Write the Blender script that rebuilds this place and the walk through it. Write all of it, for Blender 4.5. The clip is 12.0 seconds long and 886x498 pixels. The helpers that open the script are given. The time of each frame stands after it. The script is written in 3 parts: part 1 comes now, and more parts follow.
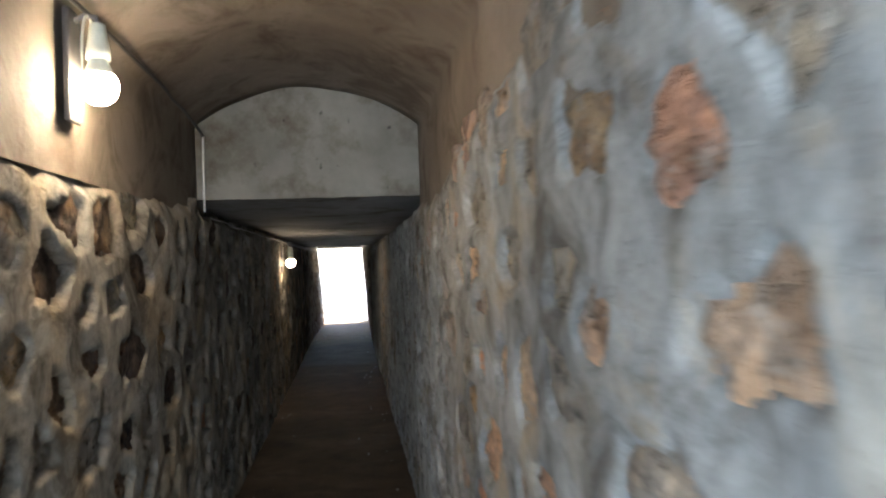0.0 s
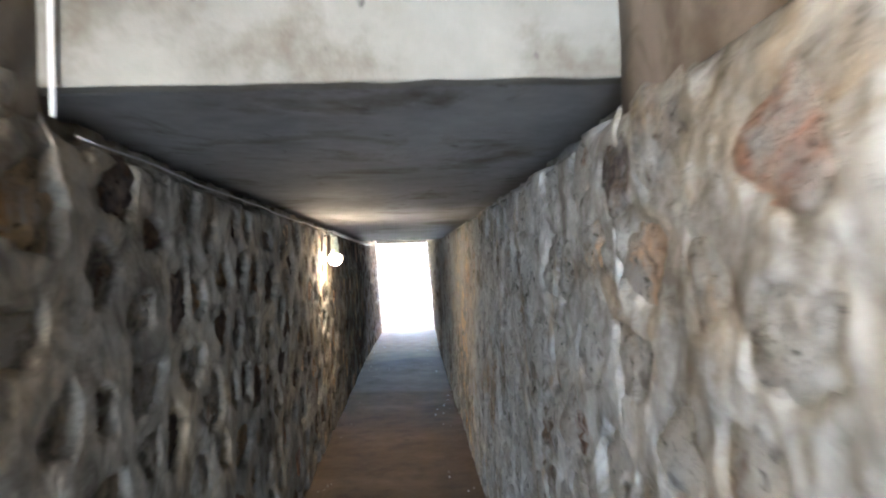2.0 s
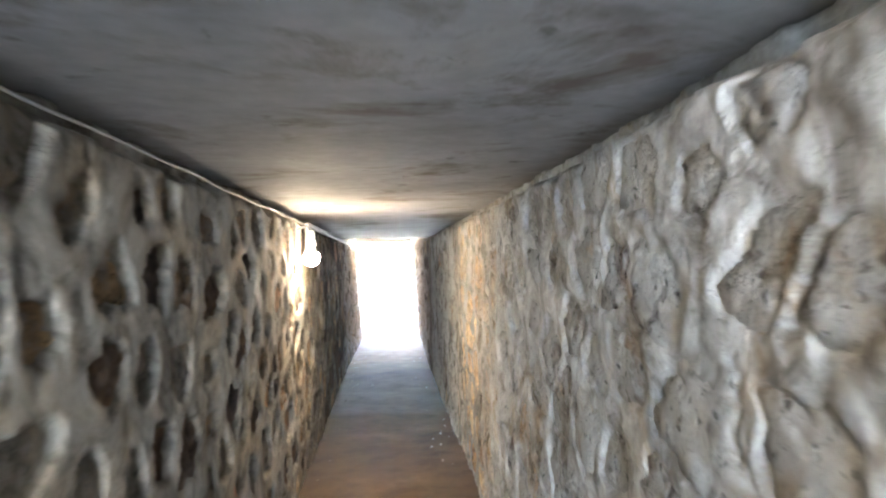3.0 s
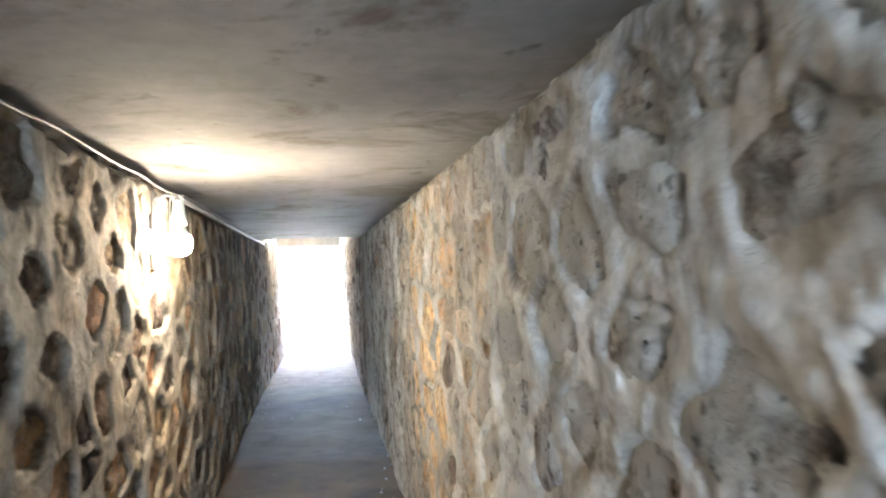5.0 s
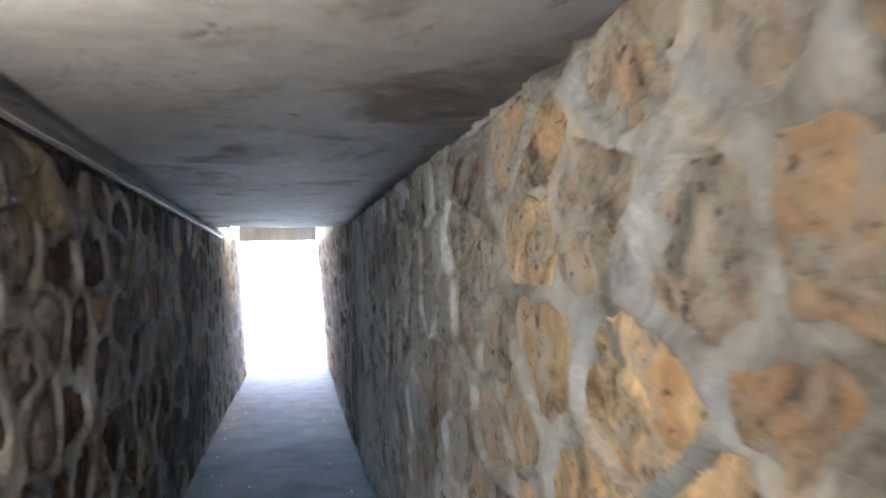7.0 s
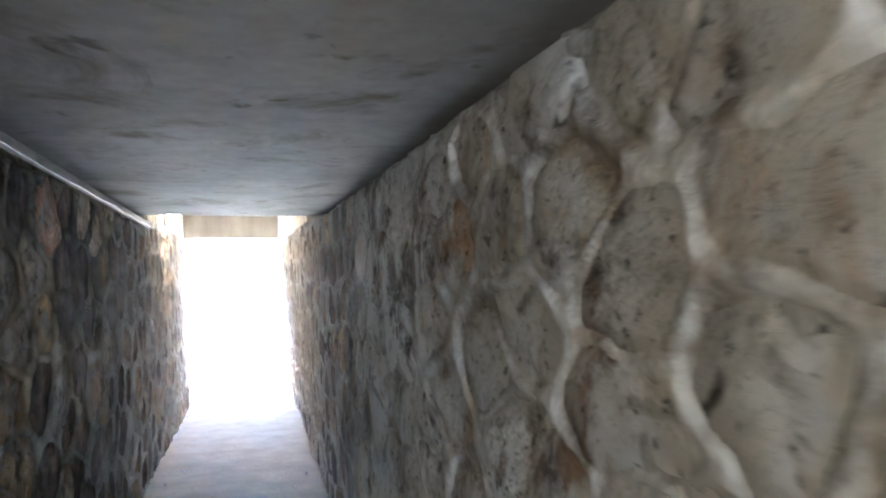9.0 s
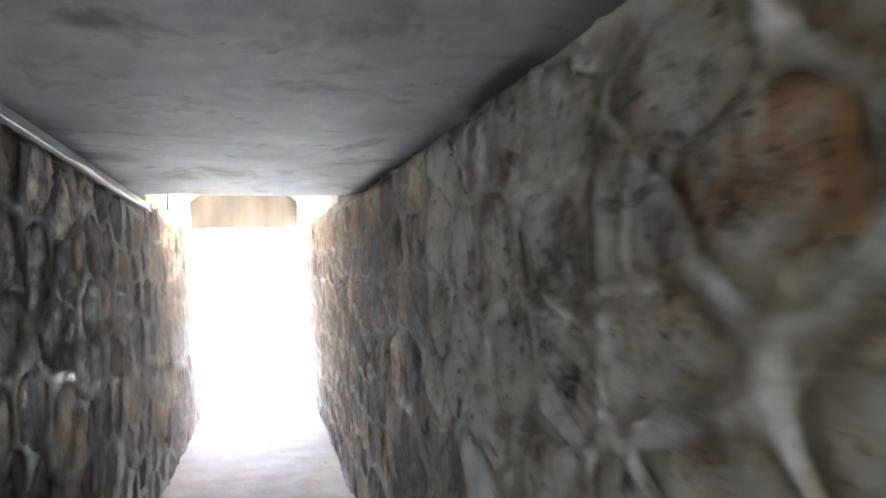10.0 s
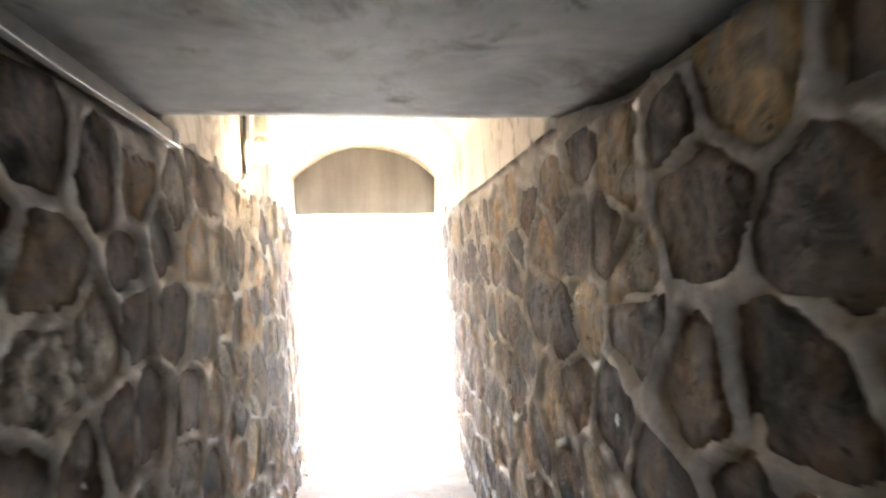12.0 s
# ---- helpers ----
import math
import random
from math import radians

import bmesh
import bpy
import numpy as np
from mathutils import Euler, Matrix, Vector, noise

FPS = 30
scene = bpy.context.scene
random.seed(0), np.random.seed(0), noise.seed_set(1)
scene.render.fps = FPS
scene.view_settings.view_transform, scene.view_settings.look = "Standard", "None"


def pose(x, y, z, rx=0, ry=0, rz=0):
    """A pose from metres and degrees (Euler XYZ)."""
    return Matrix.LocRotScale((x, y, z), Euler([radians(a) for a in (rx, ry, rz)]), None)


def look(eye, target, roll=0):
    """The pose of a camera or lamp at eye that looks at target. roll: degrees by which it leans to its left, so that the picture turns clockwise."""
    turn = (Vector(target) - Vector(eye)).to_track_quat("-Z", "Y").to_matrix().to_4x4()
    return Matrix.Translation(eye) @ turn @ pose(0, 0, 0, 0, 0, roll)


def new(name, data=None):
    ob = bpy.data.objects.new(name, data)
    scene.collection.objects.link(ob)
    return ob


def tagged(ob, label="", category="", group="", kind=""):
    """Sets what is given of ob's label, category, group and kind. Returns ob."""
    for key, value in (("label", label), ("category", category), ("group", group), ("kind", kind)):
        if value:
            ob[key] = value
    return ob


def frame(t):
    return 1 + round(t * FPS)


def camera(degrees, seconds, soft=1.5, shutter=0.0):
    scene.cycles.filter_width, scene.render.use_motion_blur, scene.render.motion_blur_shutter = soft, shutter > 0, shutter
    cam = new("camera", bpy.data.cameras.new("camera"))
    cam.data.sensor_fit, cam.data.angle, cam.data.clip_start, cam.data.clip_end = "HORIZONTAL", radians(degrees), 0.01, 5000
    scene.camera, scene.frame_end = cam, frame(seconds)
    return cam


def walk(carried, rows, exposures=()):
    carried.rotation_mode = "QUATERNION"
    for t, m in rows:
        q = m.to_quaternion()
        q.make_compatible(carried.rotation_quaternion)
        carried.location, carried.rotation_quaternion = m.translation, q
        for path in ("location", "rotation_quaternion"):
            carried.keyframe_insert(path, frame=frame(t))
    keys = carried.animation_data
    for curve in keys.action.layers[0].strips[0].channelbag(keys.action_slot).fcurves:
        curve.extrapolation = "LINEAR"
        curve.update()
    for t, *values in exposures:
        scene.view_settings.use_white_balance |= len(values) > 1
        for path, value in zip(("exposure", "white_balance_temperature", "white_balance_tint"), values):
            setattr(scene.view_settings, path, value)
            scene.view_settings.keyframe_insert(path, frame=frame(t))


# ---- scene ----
# ---- camera ----
cam = camera(62.0, 12.0, soft=2.0, shutter=0.5)
PATH = [
    (0, (0.198, 0.216, 1.508), (0.451, 2.2, 1.536), -1.9),
    (0.5, (0.11, 0.832, 1.523), (0.355, 2.817, 1.551), -2.0),
    (0.7, (0.109, 1.066, 1.515), (0.351, 3.051, 1.537), -2.0),
    (1, (0.113, 1.518, 1.547), (0.278, 3.511, 1.572), -2.2),
    (1.5, (0.066, 2.127, 1.525), (0.123, 4.126, 1.564), -1.7),
    (2, (0.145, 2.752, 1.494), (0.235, 4.749, 1.523), -1.7),
    (2.5, (0.085, 3.394, 1.49), (0.171, 5.392, 1.527), -1.0),
    (3, (0.028, 3.958, 1.493), (0.179, 5.952, 1.523), -1.4),
    (3.5, (0.096, 4.532, 1.449), (0.338, 6.517, 1.48), -3.1),
    (5.5, (0.085, 6.118, 1.384), (0.434, 8.086, 1.443), -1.7),
    (6, (0.07, 6.748, 1.427), (0.414, 8.718, 1.489), -1.6),
    (6.5, (0.041, 7.364, 1.408), (0.377, 9.334, 1.475), -1.5),
    (7, (0.084, 7.937, 1.377), (0.499, 9.893, 1.434), -1.5),
    (9, (0.068, 9.918, 1.389), (0.597, 11.845, 1.457), -1.2),
    (9.5, (0.077, 10.355, 1.361), (0.585, 12.289, 1.414), -1.5),
    (10, (0.023, 10.959, 1.372), (0.526, 12.894, 1.428), -1.5),
    (10.5, (0.006, 11.512, 1.418), (0.484, 13.453, 1.48), -1.8),
    (11, (0.022, 12.146, 1.404), (0.321, 14.122, 1.471), -1.2),
    (11.5, (-0.035, 12.77, 1.411), (0.168, 14.759, 1.488), -0.8),
    (12, (0.007, 13.36, 1.377), (0.199, 15.349, 1.447), -1.1),
]
EXPOSURES = [(0.0, 3.65, 5950, 11), (0.5, 4.15, 5950, 12), (1.0, 4.55, 5700, 13), (1.5, 5.25, 5650, 11), (2.0, 5.75, 5650, 12), (2.5, 6.55, 5850, 12), (3.0, 6.9, 5900, 12), (3.5, 6.95, 5750, 12),
             (5.5, 6.85, 5600, 10), (6.0, 6.5, 5400, 10), (6.5, 5.95, 5150, 10), (7.0, 6.1, 5050, 10), (9.0, 6.7, 5450, 10), (9.5, 6.95, 5550, 11), (10.0, 7.05, 5700, 11), (10.5, 7.1, 5950, 10), (11.0, 6.85, 6300, 11), (11.5, 6.6, 6350, 11), (12.0, 6.4, 6350, 11)]
walk(cam, [(t, look(eye, target, roll)) for t, eye, target, roll in PATH], EXPOSURES)

# ---- world and sun ----
SUN_ELEVATION, SUN_AZIMUTH = radians(62), radians(8)
world = bpy.data.worlds.new("sky")
scene.world = world
world.use_nodes = True
wn = world.node_tree.nodes
sky = wn.new("ShaderNodeTexSky")
sky.sky_type, sky.sun_disc = "NISHITA", False
sky.sun_elevation, sky.sun_rotation = SUN_ELEVATION, SUN_AZIMUTH
wn["Background"].inputs["Strength"].default_value = 0.09
world.node_tree.links.new(sky.outputs["Color"], wn["Background"].inputs["Color"])
sun = new("sun", bpy.data.lights.new("sun", "SUN"))
sun.data.energy, sun.data.angle, sun.data.color = 3.6, radians(0.5), (1.0, 0.95, 0.87)
sun.matrix_world = look((0, 0, 0), (-math.sin(SUN_AZIMUTH) * math.cos(SUN_ELEVATION), -math.cos(SUN_AZIMUTH) * math.cos(SUN_ELEVATION), -math.sin(SUN_ELEVATION)))
BULB_GLOW = (28.0, 11.5, 4.0)
# unseen area lamp behind the start, added to brighten the near walls
fill_lamp = new("entrance_fill", bpy.data.lights.new("entrance_fill", "AREA"))
fill_lamp.data.shape, fill_lamp.data.size, fill_lamp.data.size_y = "RECTANGLE", 2.2, 2.2
fill_lamp.data.energy, fill_lamp.data.color = 17.0, (0.82, 0.92, 1.0)
fill_lamp.matrix_world = look((-0.6, -2.6, 1.15), (-0.6, 0.0, 1.15))
# second unseen lamp, added to light the right wall from the side
side_light = new("side_fill", bpy.data.lights.new("side_fill", "AREA"))
side_light.data.shape, side_light.data.size, side_light.data.size_y = "RECTANGLE", 2.0, 2.2
side_light.data.energy, side_light.data.color = 34.0, (0.88, 0.95, 1.0)
side_light.matrix_world = look((-1.85, -1.4, 1.15), (0.0, -1.4, 1.15))


# ---- materials ----
class Nodes:
    """A small helper round one material's node tree."""

    def __init__(self, name):
        self.mat = bpy.data.materials.new(name)
        self.mat.use_nodes = True
        self.tree = self.mat.node_tree
        self.shader = self.tree.nodes["Principled BSDF"]
        self.place = self.add("ShaderNodeNewGeometry").outputs["Position"]

    def add(self, kind, **values):
        node = self.tree.nodes.new(kind)
        for key, value in values.items():
            node.inputs[key].default_value = value
        return node

    def link(self, a, b):
        self.tree.links.new(a, b)

    def noise(self, scale, detail=5.0, rough=0.55, stretch=None, distortion=0.0):
        n = self.add("ShaderNodeTexNoise", Scale=scale, Detail=detail, Roughness=rough, Distortion=distortion)
        source = self.place
        if stretch:
            m = self.add("ShaderNodeMapping", Scale=stretch)
            self.link(source, m.inputs["Vector"])
            source = m.outputs["Vector"]
        self.link(source, n.inputs["Vector"])
        return n.outputs["Fac"]

    def ramp(self, value, stops):
        r = self.add("ShaderNodeValToRGB")
        e = r.color_ramp.elements
        while len(e) < len(stops):
            e.new(0.5)
        for k, (at, colour) in enumerate(stops):
            e[k].position, e[k].color = at, (*colour, 1.0)
        self.link(value, r.inputs["Fac"])
        return r.outputs["Color"]

    def mix(self, factor, a, b, how="MIX"):
        m = self.tree.nodes.new("ShaderNodeMix")
        m.data_type, m.blend_type = "RGBA", how
        for socket, value in ((m.inputs[0], factor), (m.inputs[6], a), (m.inputs[7], b)):
            if isinstance(value, (int, float)):
                socket.default_value = value
            elif isinstance(value, tuple):
                socket.default_value = (*value, 1.0)
            else:
                self.link(value, socket)
        return m.outputs[2]

    def along(self, start, stop):
        """0 to 1 along the passage, broken up by noise: where one way of building passes into another."""
        y = self.add("ShaderNodeSeparateXYZ")
        self.link(self.place, y.inputs["Vector"])
        m = self.add("ShaderNodeMapRange", **{"From Min": start, "From Max": stop})
        self.link(y.outputs["Y"], m.inputs["Value"])
        jitter = self.add("ShaderNodeMath")
        jitter.operation = "MULTIPLY_ADD"
        self.link(self.noise(1.5, 4), jitter.inputs[0])
        jitter.inputs[1].default_value = 0.6
        self.link(m.outputs["Result"], jitter.inputs[2])
        return self.ramp(jitter.outputs["Value"], [(0.45, grey(0.0)), (1.0, grey(1.0))])

    def wash_and_light(self, start, stop):
        """Broken patches of pale wash and painted carried light on one of the two walls, over a stretch of the passage.
        """
        axes = self.add("ShaderNodeSeparateXYZ")
        self.link(self.place, axes.inputs["Vector"])
        middle = self.add("ShaderNodeMath", **{})
        middle.operation = "SUBTRACT"
        self.link(axes.outputs["Y"], middle.inputs[0])
        middle.inputs[1].default_value = (start + stop) / 2
        size = self.add("ShaderNodeMath")
        size.operation = "ABSOLUTE"
        self.link(middle.outputs["Value"], size.inputs[0])
        near = self.add("ShaderNodeMapRange", **{"From Min": (stop - start) / 2 + 0.5, "From Max": (stop - start) / 2 - 0.5})
        self.link(size.outputs["Value"], near.inputs["Value"])
        right = self.add("ShaderNodeMath")
        right.operation = "GREATER_THAN"
        self.link(axes.outputs["X"], right.inputs[0])
        right.inputs[1].default_value = 0.2
        both = self.add("ShaderNodeMath")
        both.operation = "MULTIPLY"
        self.link(near.outputs["Result"], both.inputs[0])
        self.link(right.outputs["Value"], both.inputs[1])
        broken = self.ramp(self.noise(2.6, 6, 0.66, distortion=0.7), [(0.39, grey(0.10)), (0.49, grey(1.0))])
        return self.mix(1.0, both.outputs["Value"], broken, "MULTIPLY")

    def bump(self, value, strength, distance, under=None):
        b = self.add("ShaderNodeBump", Strength=strength, Distance=distance)
        self.link(value, b.inputs["Height"])
        if under:
            self.link(under, b.inputs["Normal"])
        return b.outputs["Normal"]

    def done(self, colour, rough=0.85, normal=None, metal=0.0, specular=None):
        s = self.shader
        for name, value in (("Base Color", colour), ("Roughness", rough), ("Metallic", metal), ("Normal", normal), ("Specular IOR Level", specular)):
            if value is None:
                continue
            if isinstance(value, (int, float)):
                s.inputs[name].default_value = value
            elif isinstance(value, tuple):
                s.inputs[name].default_value = (*value, 1.0)
            else:
                self.link(value, s.inputs[name])
        return self.mat


def grey(v):
    return (v, v, v)


WASHED_LIT = ((-3.2, 2.9, 0.78), (3.1, 8.2, 1.25), (9.8, 13.3, 1.45))  # stretches of one wall with blue-grey cement, paled further as carried light, and how pale


def mortar_material():
    n = Nodes("lime_mortar")
    base = n.ramp(n.noise(1.6, 6), [(0.3, (0.18, 0.17, 0.147)), (0.5, (0.285, 0.27, 0.235)), (0.72, (0.43, 0.41, 0.36))])
    stain = n.ramp(n.noise(4.5, 7, 0.7, distortion=0.9), [(0.37, (0.25, 0.23, 0.20)), (0.50, grey(0.75)), (0.63, grey(1.1))])
    ochre = n.ramp(n.noise(2.3, 5, 0.6), [(0.48, grey(0.0)), (0.62, grey(0.6))])
    grain = n.ramp(n.noise(60.0, 4), [(0.3, grey(0.82)), (0.7, grey(1.05))])
    old = n.mix(0.9, n.mix(ochre, base, (0.40, 0.31, 0.19)), stain, "MULTIPLY")
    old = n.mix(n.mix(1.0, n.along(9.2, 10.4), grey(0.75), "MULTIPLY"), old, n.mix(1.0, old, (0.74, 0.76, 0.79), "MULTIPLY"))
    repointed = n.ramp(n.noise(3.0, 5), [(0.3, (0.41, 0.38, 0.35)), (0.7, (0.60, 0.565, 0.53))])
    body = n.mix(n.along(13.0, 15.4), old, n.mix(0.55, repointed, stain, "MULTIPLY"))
    for start, stop, pale in (*WASHED_LIT, (8.3, 9.7, 0.72)):
        body = n.mix(n.wash_and_light(start, stop), body, n.mix(0.85, n.ramp(n.noise(2.0, 5), [(0.35, (0.27 * pale, 0.285 * pale, 0.285 * pale)), (0.65, (0.42 * pale, 0.435 * pale, 0.435 * pale))]), stain, "MULTIPLY"))
    colour = n.mix(0.7, body, grain, "MULTIPLY")
    relief = n.bump(n.noise(17.0, 7, 0.66, distortion=0.7), 0.7, 0.03)
    return n.done(colour, 0.88, n.bump(n.noise(120.0, 3), 0.35, 0.003, relief), specular=0.3)


def stone_material(name, tones, rusty, smeared):
    """Weathered rubble: a tone for each stone, blotches, rust and mortar smeared over the face."""
    n = Nodes(name)
    pick = n.add("ShaderNodeObjectInfo").outputs["Random"]
    tone = n.ramp(pick, [(k / len(tones), c) for k, c in enumerate(tones)])
    blotch = n.ramp(n.noise(7.0, 7, 0.68, distortion=0.9), [(0.36, grey(0.30)), (0.48, grey(0.95)), (0.66, (2.0, 1.8, 1.5))])
    colour = n.mix(n.ramp(n.noise(6.0, 6, 0.66, distortion=0.5), [(0.52, grey(0.0)), (0.62, grey(rusty))]), n.mix(1.0, tone, blotch, "MULTIPLY"), (0.36, 0.20, 0.095))
    smear = n.ramp(n.noise(11.0, 6, 0.72, distortion=0.5), [(0.60 - smeared, grey(0.0)), (0.72 - smeared, grey(0.8))])
    colour = n.mix(smear, colour, (0.36, 0.345, 0.31))
    patchy = n.ramp(n.noise(7.0, 5, 0.65, distortion=0.6), [(0.33, grey(0.05)), (0.45, grey(0.92))])
    # stones paled too, where a carried light would brighten the wall
    for start, stop, pale in WASHED_LIT[1:]:
        colour = n.mix(n.mix(1.0, n.wash_and_light(start, stop), patchy, "MULTIPLY"), colour, (0.38 * pale, 0.40 * pale, 0.40 * pale))
    # pits: their shade is put into the colour as well as the relief
    hole = n.noise(38.0, 3, 0.5, distortion=0.3)
    colour = n.mix(1.0, colour, n.ramp(hole, [(0.30, grey(0.35)), (0.38, grey(1.0))]), "MULTIPLY")
    relief = n.bump(n.noise(15.0, 7, 0.7, distortion=0.6), 1.0, 0.06)
    relief = n.bump(n.ramp(hole, [(0.28, grey(0.0)), (0.40, grey(1.0))]), 0.8, 0.012, relief)
    return n.done(colour, 0.94, n.bump(n.noise(75.0, 4), 0.5, 0.008, relief), specular=0.15)


def plaster_material(name, low, mid, high):
    n = Nodes(name)
    base = n.ramp(n.noise(1.1, 6, 0.6), [(0.3, low), (0.5, mid), (0.72, high)])
    damp = n.ramp(n.noise(3.2, 7, 0.68, distortion=1.0), [(0.36, (0.42, 0.36, 0.27)), (0.52, grey(1.0))])
    colour = n.mix(0.8, base, damp, "MULTIPLY")
    relief = n.bump(n.noise(6.0, 6, 0.6), 0.35, 0.03)
    return n.done(colour, 0.85, n.bump(n.noise(80.0, 4), 0.25, 0.004, relief))


def tympanum_material():
    n = Nodes("spotted_render")
    base = n.ramp(n.noise(2.2, 6, 0.6), [(0.3, (0.145, 0.142, 0.122)), (0.55, (0.225, 0.222, 0.198)), (0.75, (0.29, 0.287, 0.26))])
    smudge = n.ramp(n.noise(3.2, 6, 0.66), [(0.36, (0.46, 0.39, 0.30)), (0.52, grey(1.0))])
    spots = n.ramp(n.noise(11.0, 3, 0.5), [(0.27, grey(0.18)), (0.33, grey(1.0))])
    colour = n.mix(0.9, n.mix(0.8, base, smudge, "MULTIPLY"), spots, "MULTIPLY")
    relief = n.bump(n.noise(9.0, 6), 0.3, 0.02)
    return n.done(colour, 0.85, n.bump(n.noise(90.0, 4), 0.25, 0.004, relief))


def render_material():
    n = Nodes("smooth_grey_render")
    base = n.ramp(n.noise(1.6, 5, 0.55), [(0.3, (0.27, 0.255, 0.235)), (0.7, (0.38, 0.365, 0.34))])
    streak = n.ramp(n.noise(3.0, 5, 0.6, stretch=(2.2, 1.0, 0.35)), [(0.35, grey(0.8)), (0.65, grey(1.12))])
    return n.done(n.mix(0.8, base, streak, "MULTIPLY"), 0.85, n.bump(n.noise(60.0, 4), 0.2, 0.004))


def slab_material():
    n = Nodes("smooth_stained_concrete")
    base = n.ramp(n.noise(1.1, 6, 0.6), [(0.3, (0.17, 0.172, 0.174)), (0.55, (0.25, 0.252, 0.256)), (0.75, (0.315, 0.318, 0.322))])
    stain = n.ramp(n.noise(1.7, 7, 0.68, distortion=0.9), [(0.33, (0.40, 0.31, 0.23)), (0.47, grey(1.0))])
    spots = n.ramp(n.noise(6.5, 4, 0.6, distortion=0.5), [(0.29, (0.40, 0.37, 0.33)), (0.36, grey(1.0))])
    cloud = n.ramp(n.noise(14.0, 5, 0.6), [(0.35, grey(0.85)), (0.65, grey(1.05))])
    colour = n.mix(0.8, n.mix(0.8, n.mix(0.85, base, stain, "MULTIPLY"), spots, "MULTIPLY"), cloud, "MULTIPLY")
    relief = n.bump(n.noise(4.0, 5), 0.25, 0.02)
    rough = n.ramp(n.noise(4.0, 4), [(0.3, grey(0.72)), (0.7, grey(0.92))])
    return n.done(colour, rough, n.bump(n.noise(90.0, 4), 0.15, 0.003, relief), specular=0.15)


def floor_material():
    n = Nodes("dusty_concrete_floor")
    base = n.ramp(n.noise(1.2, 6, 0.6), [(0.3, (0.045, 0.029, 0.017)), (0.55, (0.082, 0.055, 0.033)), (0.75, (0.135, 0.097, 0.064))])
    grit = n.ramp(n.noise(60.0, 4, 0.7), [(0.3, grey(0.7)), (0.65, grey(1.05))])
    stain = n.ramp(n.noise(4.5, 6, 0.65), [(0.33, grey(0.55)), (0.52, grey(1.0))])
    sand = n.ramp(n.noise(5.0, 5), [(0.3, (0.27, 0.19, 0.115)), (0.7, (0.38, 0.28, 0.175))])
    screed = n.ramp(n.noise(2.0, 6), [(0.3, (0.068, 0.058, 0.048)), (0.7, (0.118, 0.103, 0.087))])
    base = n.mix(n.along(11.0, 11.6), base, screed)
    base = n.mix(n.along(13.2, 17.0), n.mix(0.8, base, stain, "MULTIPLY"), sand)
    colour = n.mix(0.8, base, grit, "MULTIPLY")
    relief = n.bump(n.noise(7.0, 6), 0.35, 0.03)
    return n.done(colour, 0.8, n.bump(n.noise(120.0, 4), 0.4, 0.004, relief), specular=0.15)


def ground_material():
    n = Nodes("dry_sandy_ground")
    base = n.ramp(n.noise(0.35, 7, 0.6), [(0.3, (0.40, 0.38, 0.34)), (0.7, (0.54, 0.52, 0.48))])
    grit = n.ramp(n.noise(30.0, 4, 0.7), [(0.3, grey(0.75)), (0.65, grey(1.0))])
    return n.done(n.mix(0.8, base, grit, "MULTIPLY"), 0.95, n.bump(n.noise(12.0, 6), 0.4, 0.03))


def plain(name, colour, rough=0.5, metal=0.0, vary=0.12):
    n = Nodes(name)
    low, high = (tuple(c * k for c in colour) for k in (1 - vary, 1 + vary))
    return n.done(n.ramp(n.noise(25.0, 4), [(0.35, low), (0.65, high)]), rough, n.bump(n.noise(120.0, 3), 0.1, 0.002), metal)


def glowing(name, colour, strength):
    n = Nodes(name)
    n.shader.inputs["Emission Color"].default_value = (*colour, 1.0)
    n.shader.inputs["Emission Strength"].default_value = strength
    return n.done(grey(0.8), 0.4)


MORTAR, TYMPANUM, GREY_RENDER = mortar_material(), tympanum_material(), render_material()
CREAM_PLASTER = plaster_material("cream_plaster", (0.40, 0.36, 0.295), (0.50, 0.46, 0.385), (0.58, 0.545, 0.475))
# brown-stained plaster; the unlit vault's shade is put into its colour
SHADED_BROWN_PLASTER = plaster_material("shaded_brown_plaster", (0.085, 0.068, 0.05), (0.145, 0.122, 0.095), (0.23, 0.20, 0.168))
DARK_STONE = stone_material("dark_rubble_stone", [(0.068, 0.061, 0.059), (0.108, 0.086, 0.074), (0.078, 0.069, 0.068), (0.15, 0.115, 0.088), (0.088, 0.076, 0.071)], 0.28, -0.10)
GREY_STONE = stone_material("grey_rubble_stone", [(0.18, 0.175, 0.155), (0.25, 0.225, 0.185), (0.14, 0.135, 0.125), (0.29, 0.265, 0.22), (0.21, 0.20, 0.18)], 0.3, 0.14)
OCHRE_STONE = stone_material("ochre_rubble_stone", [(0.25, 0.195, 0.135), (0.37, 0.30, 0.205), (0.19, 0.15, 0.11), (0.46, 0.38, 0.255), (0.28, 0.20, 0.125)], 0.55, 0.11)
RED_STONE = stone_material("reddish_rubble_stone", [(0.40, 0.25, 0.18), (0.44, 0.35, 0.26), (0.29, 0.265, 0.235), (0.38, 0.205, 0.14), (0.45, 0.34, 0.25)], 0.3, 0.10)
SLAB, FLOOR, GROUND = slab_material(), floor_material(), ground_material()
WHITE_PVC = plain("white_pvc", (0.72, 0.72, 0.70), 0.35)
GREY_PVC = plain("grey_pvc", (0.15, 0.15, 0.15), 0.5)
DARK_BOARD = plain("dark_board", (0.06, 0.06, 0.062), 0.6)
PALE_CABLE = plain("grey_white_cable", (0.26, 0.26, 0.255), 0.5)
BLACK_CABLE = plain("black_cable", (0.03, 0.03, 0.03), 0.5)
SOCKET_WHITE = plain("socket_plastic", (0.62, 0.66, 0.58), 0.4)
